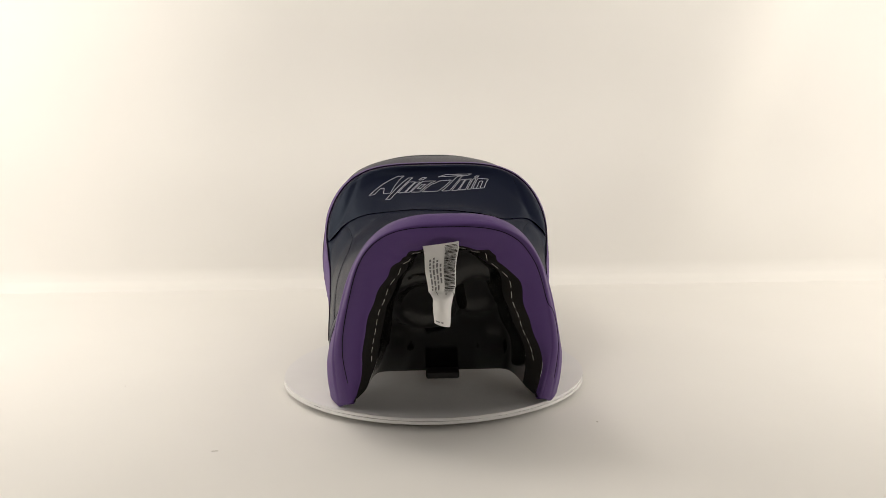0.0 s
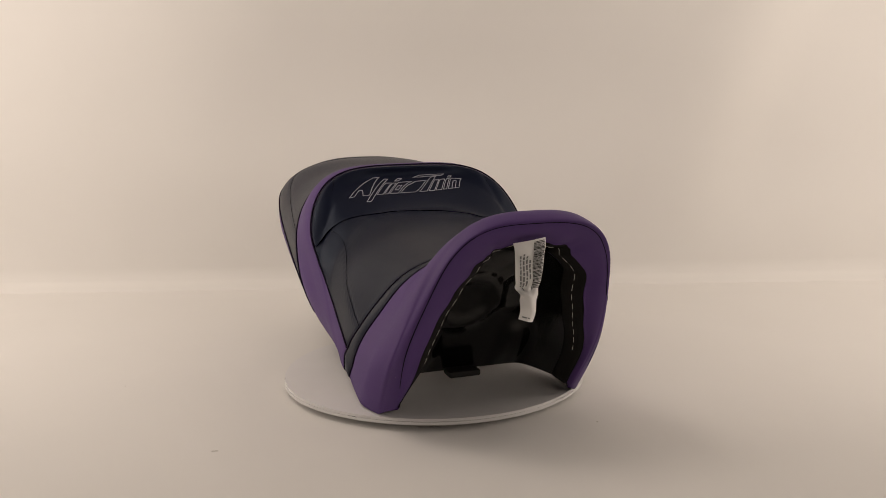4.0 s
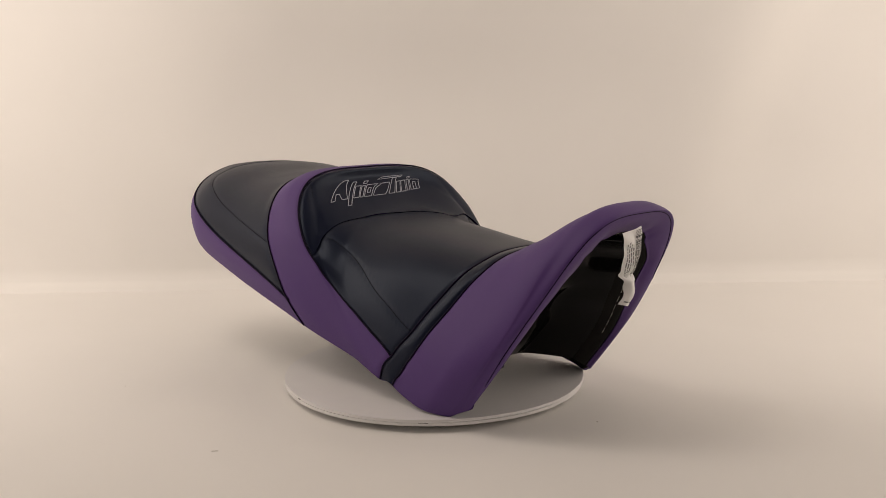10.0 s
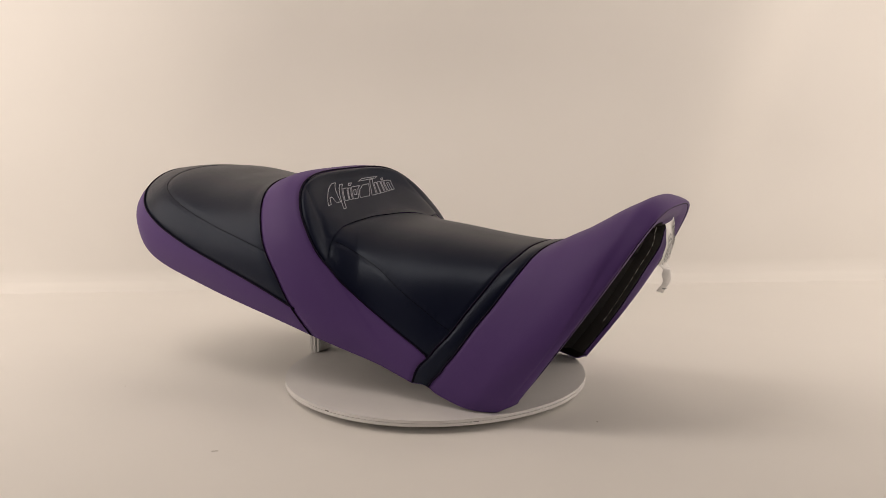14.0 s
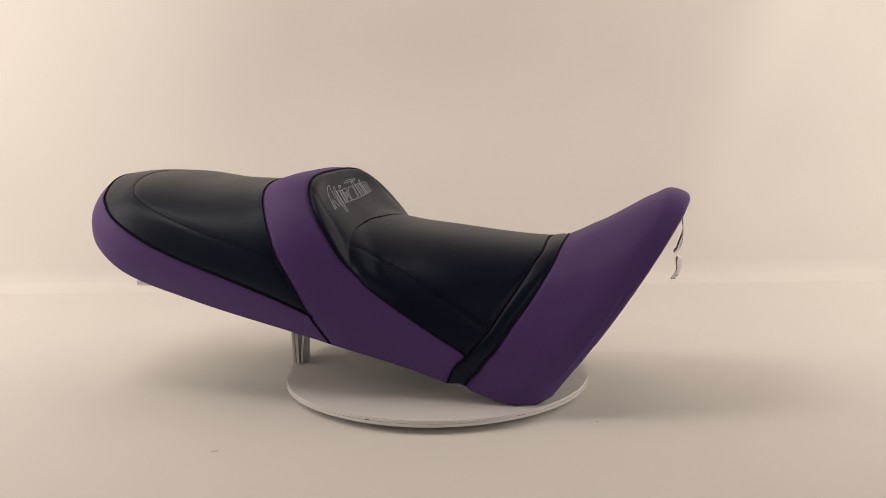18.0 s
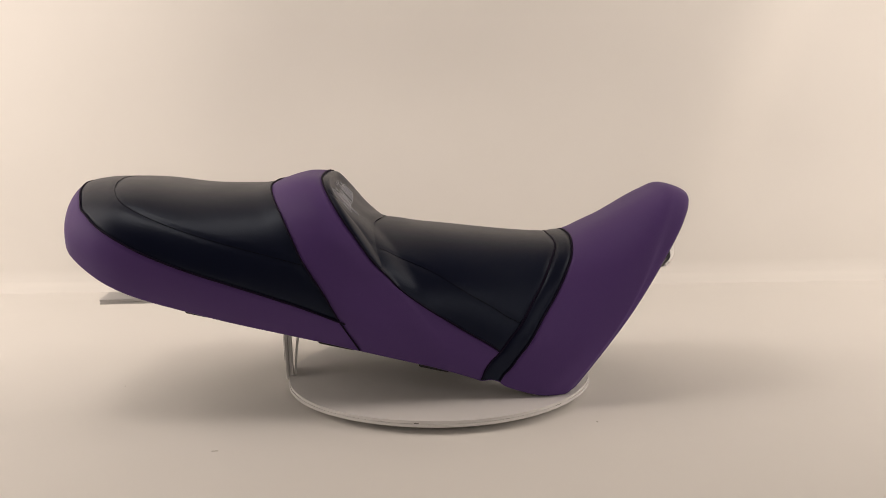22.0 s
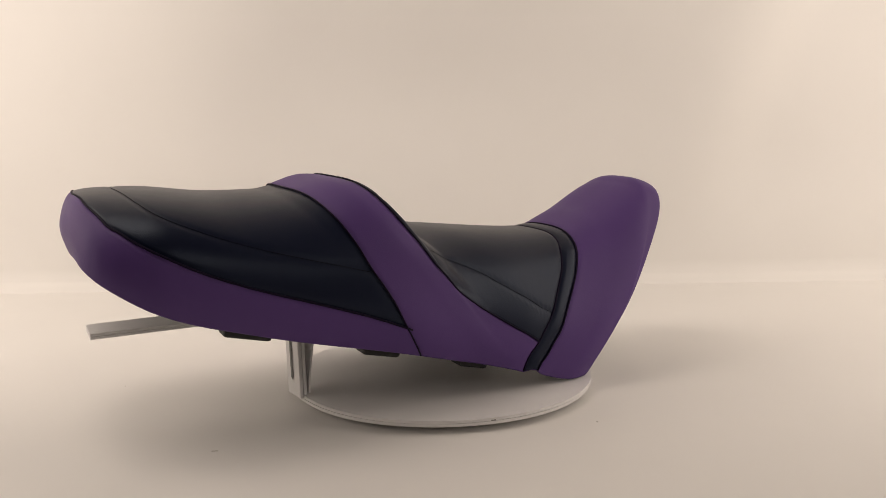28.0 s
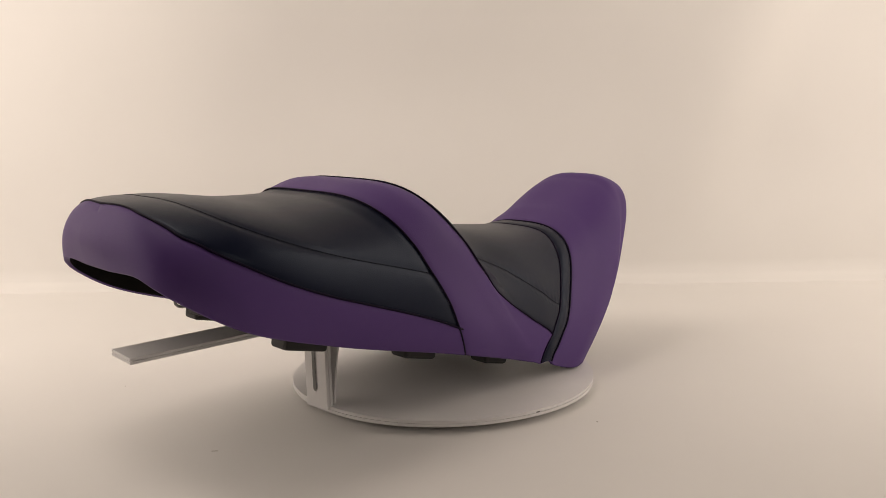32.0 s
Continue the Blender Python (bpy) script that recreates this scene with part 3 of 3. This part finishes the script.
def strip_mesh(name, spans, lift, nb=6):
    """Flat printed bars lying on the label."""
    verts, faces = [], []
    for a0, a1, b0, b1 in spans:
        base = len(verts)
        for k in np.linspace(0, 1, nb):
            b = b0 + (b1 - b0) * k
            for a in (a0, a1):
                p = tag_point(a, b)
                verts.append((float(p[0]) + lift, float(p[1]), float(p[2])))
        for k in range(nb - 1):
            faces.append((base + 2 * k, base + 2 * k + 1, base + 2 * k + 3, base + 2 * k + 2))
    me = bpy.data.meshes.new(name)
    me.from_pydata(verts, [], faces)
    return me


TA, TB = np.linspace(0, 1, 15)[None, :], np.linspace(0, 1, 64)[:, None]
front = tag_point(TA, TB)
back = front - np.array([0.0003, 0, 0])
ring = np.concatenate([front, back[:, ::-1], front[:, :1]], 1)
TAG = part("label", grid_mesh("label", ring), PAPER, SEAT, "crumpled white paper label with a barcode, hanging loose")
rnd = random.Random(5)
spans, b = [], 0.03
while b < 0.66:
    w = rnd.choice((0.005, 0.005, 0.009, 0.013))
    spans.append((0.60, 0.97, b, b + w))
    b += w + rnd.choice((0.005, 0.007, 0.011))
part("barcode", strip_mesh("barcode", spans, 0.0009, 3), INK, TAG, "black barcode")
for a0, b0, b1 in ((0.47, 0.28, 0.52), (0.36, 0.22, 0.60), (0.25, 0.18, 0.66), (0.14, 0.20, 0.62)):
    spans, b = [], b0
    while b < b1:
        w = rnd.uniform(0.025, 0.07)
        spans.append((a0, a0 + 0.055, b, min(b + w, b1)))
        b += w + 0.014
    part("print_line", strip_mesh("print_line", spans, 0.0009, 4), GREY_INK, TAG)
part("print_line", strip_mesh("print_line", [(0.10, 0.34, 0.945, 0.962), (0.42, 0.55, 0.945, 0.962)], 0.0009, 3), GREY_INK, TAG)

# rubber feet under the base, right and left
for x, y, z, lx in ((-0.245, 0.082, 0.1045, 0.050), (-0.109, 0.083, 0.0690, 0.044), (-0.006, 0.090, 0.0435, 0.036)):
    for side in (-1, 1):
        part("rubber_foot", box_mesh("rubber_foot", (lx, 0.026, 0.034), (x, side * y, z), 0.003, (0, 13, 0), 0.94), RUBBER, SEAT)
part("rubber_foot", box_mesh("rubber_foot", (0.028, 0.024, 0.040), (-0.318, -0.052, 0.147), 0.003, (0, 13, 0), 0.94), RUBBER, SEAT)
lp = [(-0.330 + 0.0060 * math.cos(a), -0.022 + 0.002 * math.sin(2 * a), 0.1385 + 0.0070 * math.sin(a)) for a in np.linspace(0, 2 * math.pi, 25)[:-1]]
part("wire_loop", tube_mesh("wire_loop", [lp], 0.0013, 8, closed=True), METAL, SEAT, "small steel wire loop")
part("catch", box_mesh("catch", (0.022, 0.036, 0.007), (0.077, -0.0012, 0.0168), 0.002), RUBBER, SEAT, "black plastic catch")
GREY_PLASTIC = surface("grey_plastic", (0.06, 0.058, 0.056), (0.10, 0.097, 0.093), 0.35, 700, 0.15, 40)
part("bracket", box_mesh("bracket", (0.034, 0.075, 0.007), (-0.352, 0.018, 0.1755), 0.0015, (0, 12, 0)), GREY_PLASTIC, SEAT, "grey plastic bracket inside the tail")
for y in (-0.012, 0.040):
    part("bracket_rib", box_mesh("bracket_rib", (0.030, 0.004, 0.010), (-0.352, y, 0.1705), 0.001, (0, 12, 0)), GREY_PLASTIC, SEAT)


# ---- display stand ----
STAND = new("display_stand")
tagged(STAND, "round white foam board stand with an upright and a plank", "display stand")


def disc_mesh(name, r, z0, z1, seed):
    bm = bmesh.new()
    n = 144
    rnd = random.Random(seed)
    rows = []
    for z in (z0, z1):
        rows.append([bm.verts.new(((r + 0.0006 * math.sin(5 * a + seed) + rnd.uniform(-1, 1) * 0.00025) * math.cos(a),
                                   (r + 0.0006 * math.sin(5 * a + seed)) * math.sin(a), z))
                     for a in (2 * math.pi * k / n for k in range(n))])
    bm.faces.new(rows[1])
    bm.faces.new(rows[0][::-1])
    for k in range(n):
        bm.faces.new((rows[0][k], rows[0][(k + 1) % n], rows[1][(k + 1) % n], rows[1][k]))
    me = bpy.data.meshes.new(name)
    bm.to_mesh(me)
    bm.free()
    return me


DISC = (-0.0016, -0.0073)
part("upper_disc", disc_mesh("upper_disc", 0.1738, -0.0032, -0.0003, 1), BOARD, STAND).location = (*DISC, 0)
part("lower_disc", disc_mesh("lower_disc", 0.1742, -0.0066, -0.0035, 2), BOARD, STAND).location = (*DISC, 0)
# plank: two boards, one on the other, under the tail
part("plank", box_mesh("plank", (0.215, 0.0375, 0.0028), (-0.2750, -0.0018, 0.0950), 0.0005, (2, 0, 0.4)), BOARD, STAND)
part("plank", box_mesh("plank", (0.2145, 0.0375, 0.0028), (-0.2752, -0.0016, 0.0919), 0.0005, (2, 0, 0.4)), BOARD, STAND)
# upright: two boards face to face against the rim of the disc, and a bowed brace
UP = pose(-0.1768, -0.0035, -0.0033, 0, 0, 6.5)
for dx, h in ((-0.0022, 0.0935), (0.0022, 0.0940)):
    part("upright", box_mesh("upright", (0.0038, 0.0315, h), (dx, 0, h / 2), 0.0006, (0, -1.2, 0)), BOARD, STAND).matrix_local = UP
k = np.linspace(0, 1, 14)
bow = np.stack([0.0068 + 0.013 * k ** 1.6, np.zeros(14), 0.0047 + 0.0885 * k], 1)
rows = [bow + np.array([dx, dy, 0]) for dx, dy in ((0, -0.0155), (0.0022, -0.0155), (0.0022, 0.0155), (0, 0.0155), (0, -0.0155))]
part("brace", grid_mesh("brace", np.stack(rows, 0), smooth=False), BOARD, STAND, "bowed white card brace").matrix_local = UP


def slot_mesh():
    """Dark slot cut in the outer board: ragged sides and a round lower end."""
    rnd = random.Random(4)
    z = np.linspace(0, 1, 26)
    half = 0.0023 * np.minimum(1, np.sqrt(np.clip(z / 0.05, 0.02, 1)))
    left = [(-0.00015, -w + rnd.uniform(-0.3, 0.3) * 0.001, 0.0178 + 0.062 * q) for w, q in zip(half, z)]
    right = [(-0.00015, w + rnd.uniform(-0.3, 0.3) * 0.001, 0.0178 + 0.062 * q) for w, q in zip(half, z)]
    P = np.array([left, right])
    return grid_mesh("slot", np.concatenate([P[:1] + [0.0003, 0, 0], P, P[1:] + [0.0003, 0, 0]], 0), smooth=False)


part("slot", slot_mesh(), SMUDGE, STAND, "dark ragged slot in the upright").matrix_local = UP @ pose(-0.0041, 0.001, 0, 0, -1.2, 0)
for a, ln in ((-62, 0.006), (-47, 0.010), (-100, 0.005), (152, 0.008), (20, 0.006)):
    m = box_mesh("scuff", (0.0006, ln, 0.0016), (0, 0, 0), 0.0002)
    part("scuff", m, SMUDGE, STAND).matrix_local = pose(*DISC, -0.0032) @ pose(0, 0, 0, 0, 0, a) @ pose(0.1733, 0, 0)

BASE = new("turntable")
tagged(BASE, "low white round turntable under the display board", "turntable")
part("housing", disc_mesh("housing", 0.13, FLOOR, -0.0066, 3), BOARD, BASE)


def speck(x, y, size, length):
    me = box_mesh("speck", (size, length, 0.0006), (0, 0, 0), 0.0002)
    me.materials.append(DIRT)
    ob = new("dirt_speck", me)
    ob.matrix_world = pose(x, y, FLOOR + 0.0003, 0, 0, 40 * x * 10)
    tagged(ob, "tiny dark speck of dirt on the white sheet", "dirt", "specks on the sheet")


for x, y, a, b in ((-0.3689, -0.0112, 0.0012, 0.0014), (0.1588, -0.153, 0.0014, 0.0016), (0.4628, 0.51, 0.0014, 0.002),
                   (-0.2137, -0.2141, 0.0009, 0.006), (0.25, -0.02, 0.001, 0.001)):
    speck(x, y, a, b)


def motions():
    rows = [t * 2.0 for t in range(17)]
    turn = lambda t: 2.528 + 130.759 * t / 32.0 - 90.0
    walk(SEAT, [(t, pose(0, 0, 0, 0, 0, turn(t)) @ pose(0, 0.0013, 0, 0, 0, -0.616)) for t in rows])
    walk(STAND, [(t, pose(0, 0, 0, 0, 0, turn(t))) for t in rows])
    walk(BASE, [(t, pose(0, 0, 0, 0, 0, turn(t))) for t in rows])


motions()
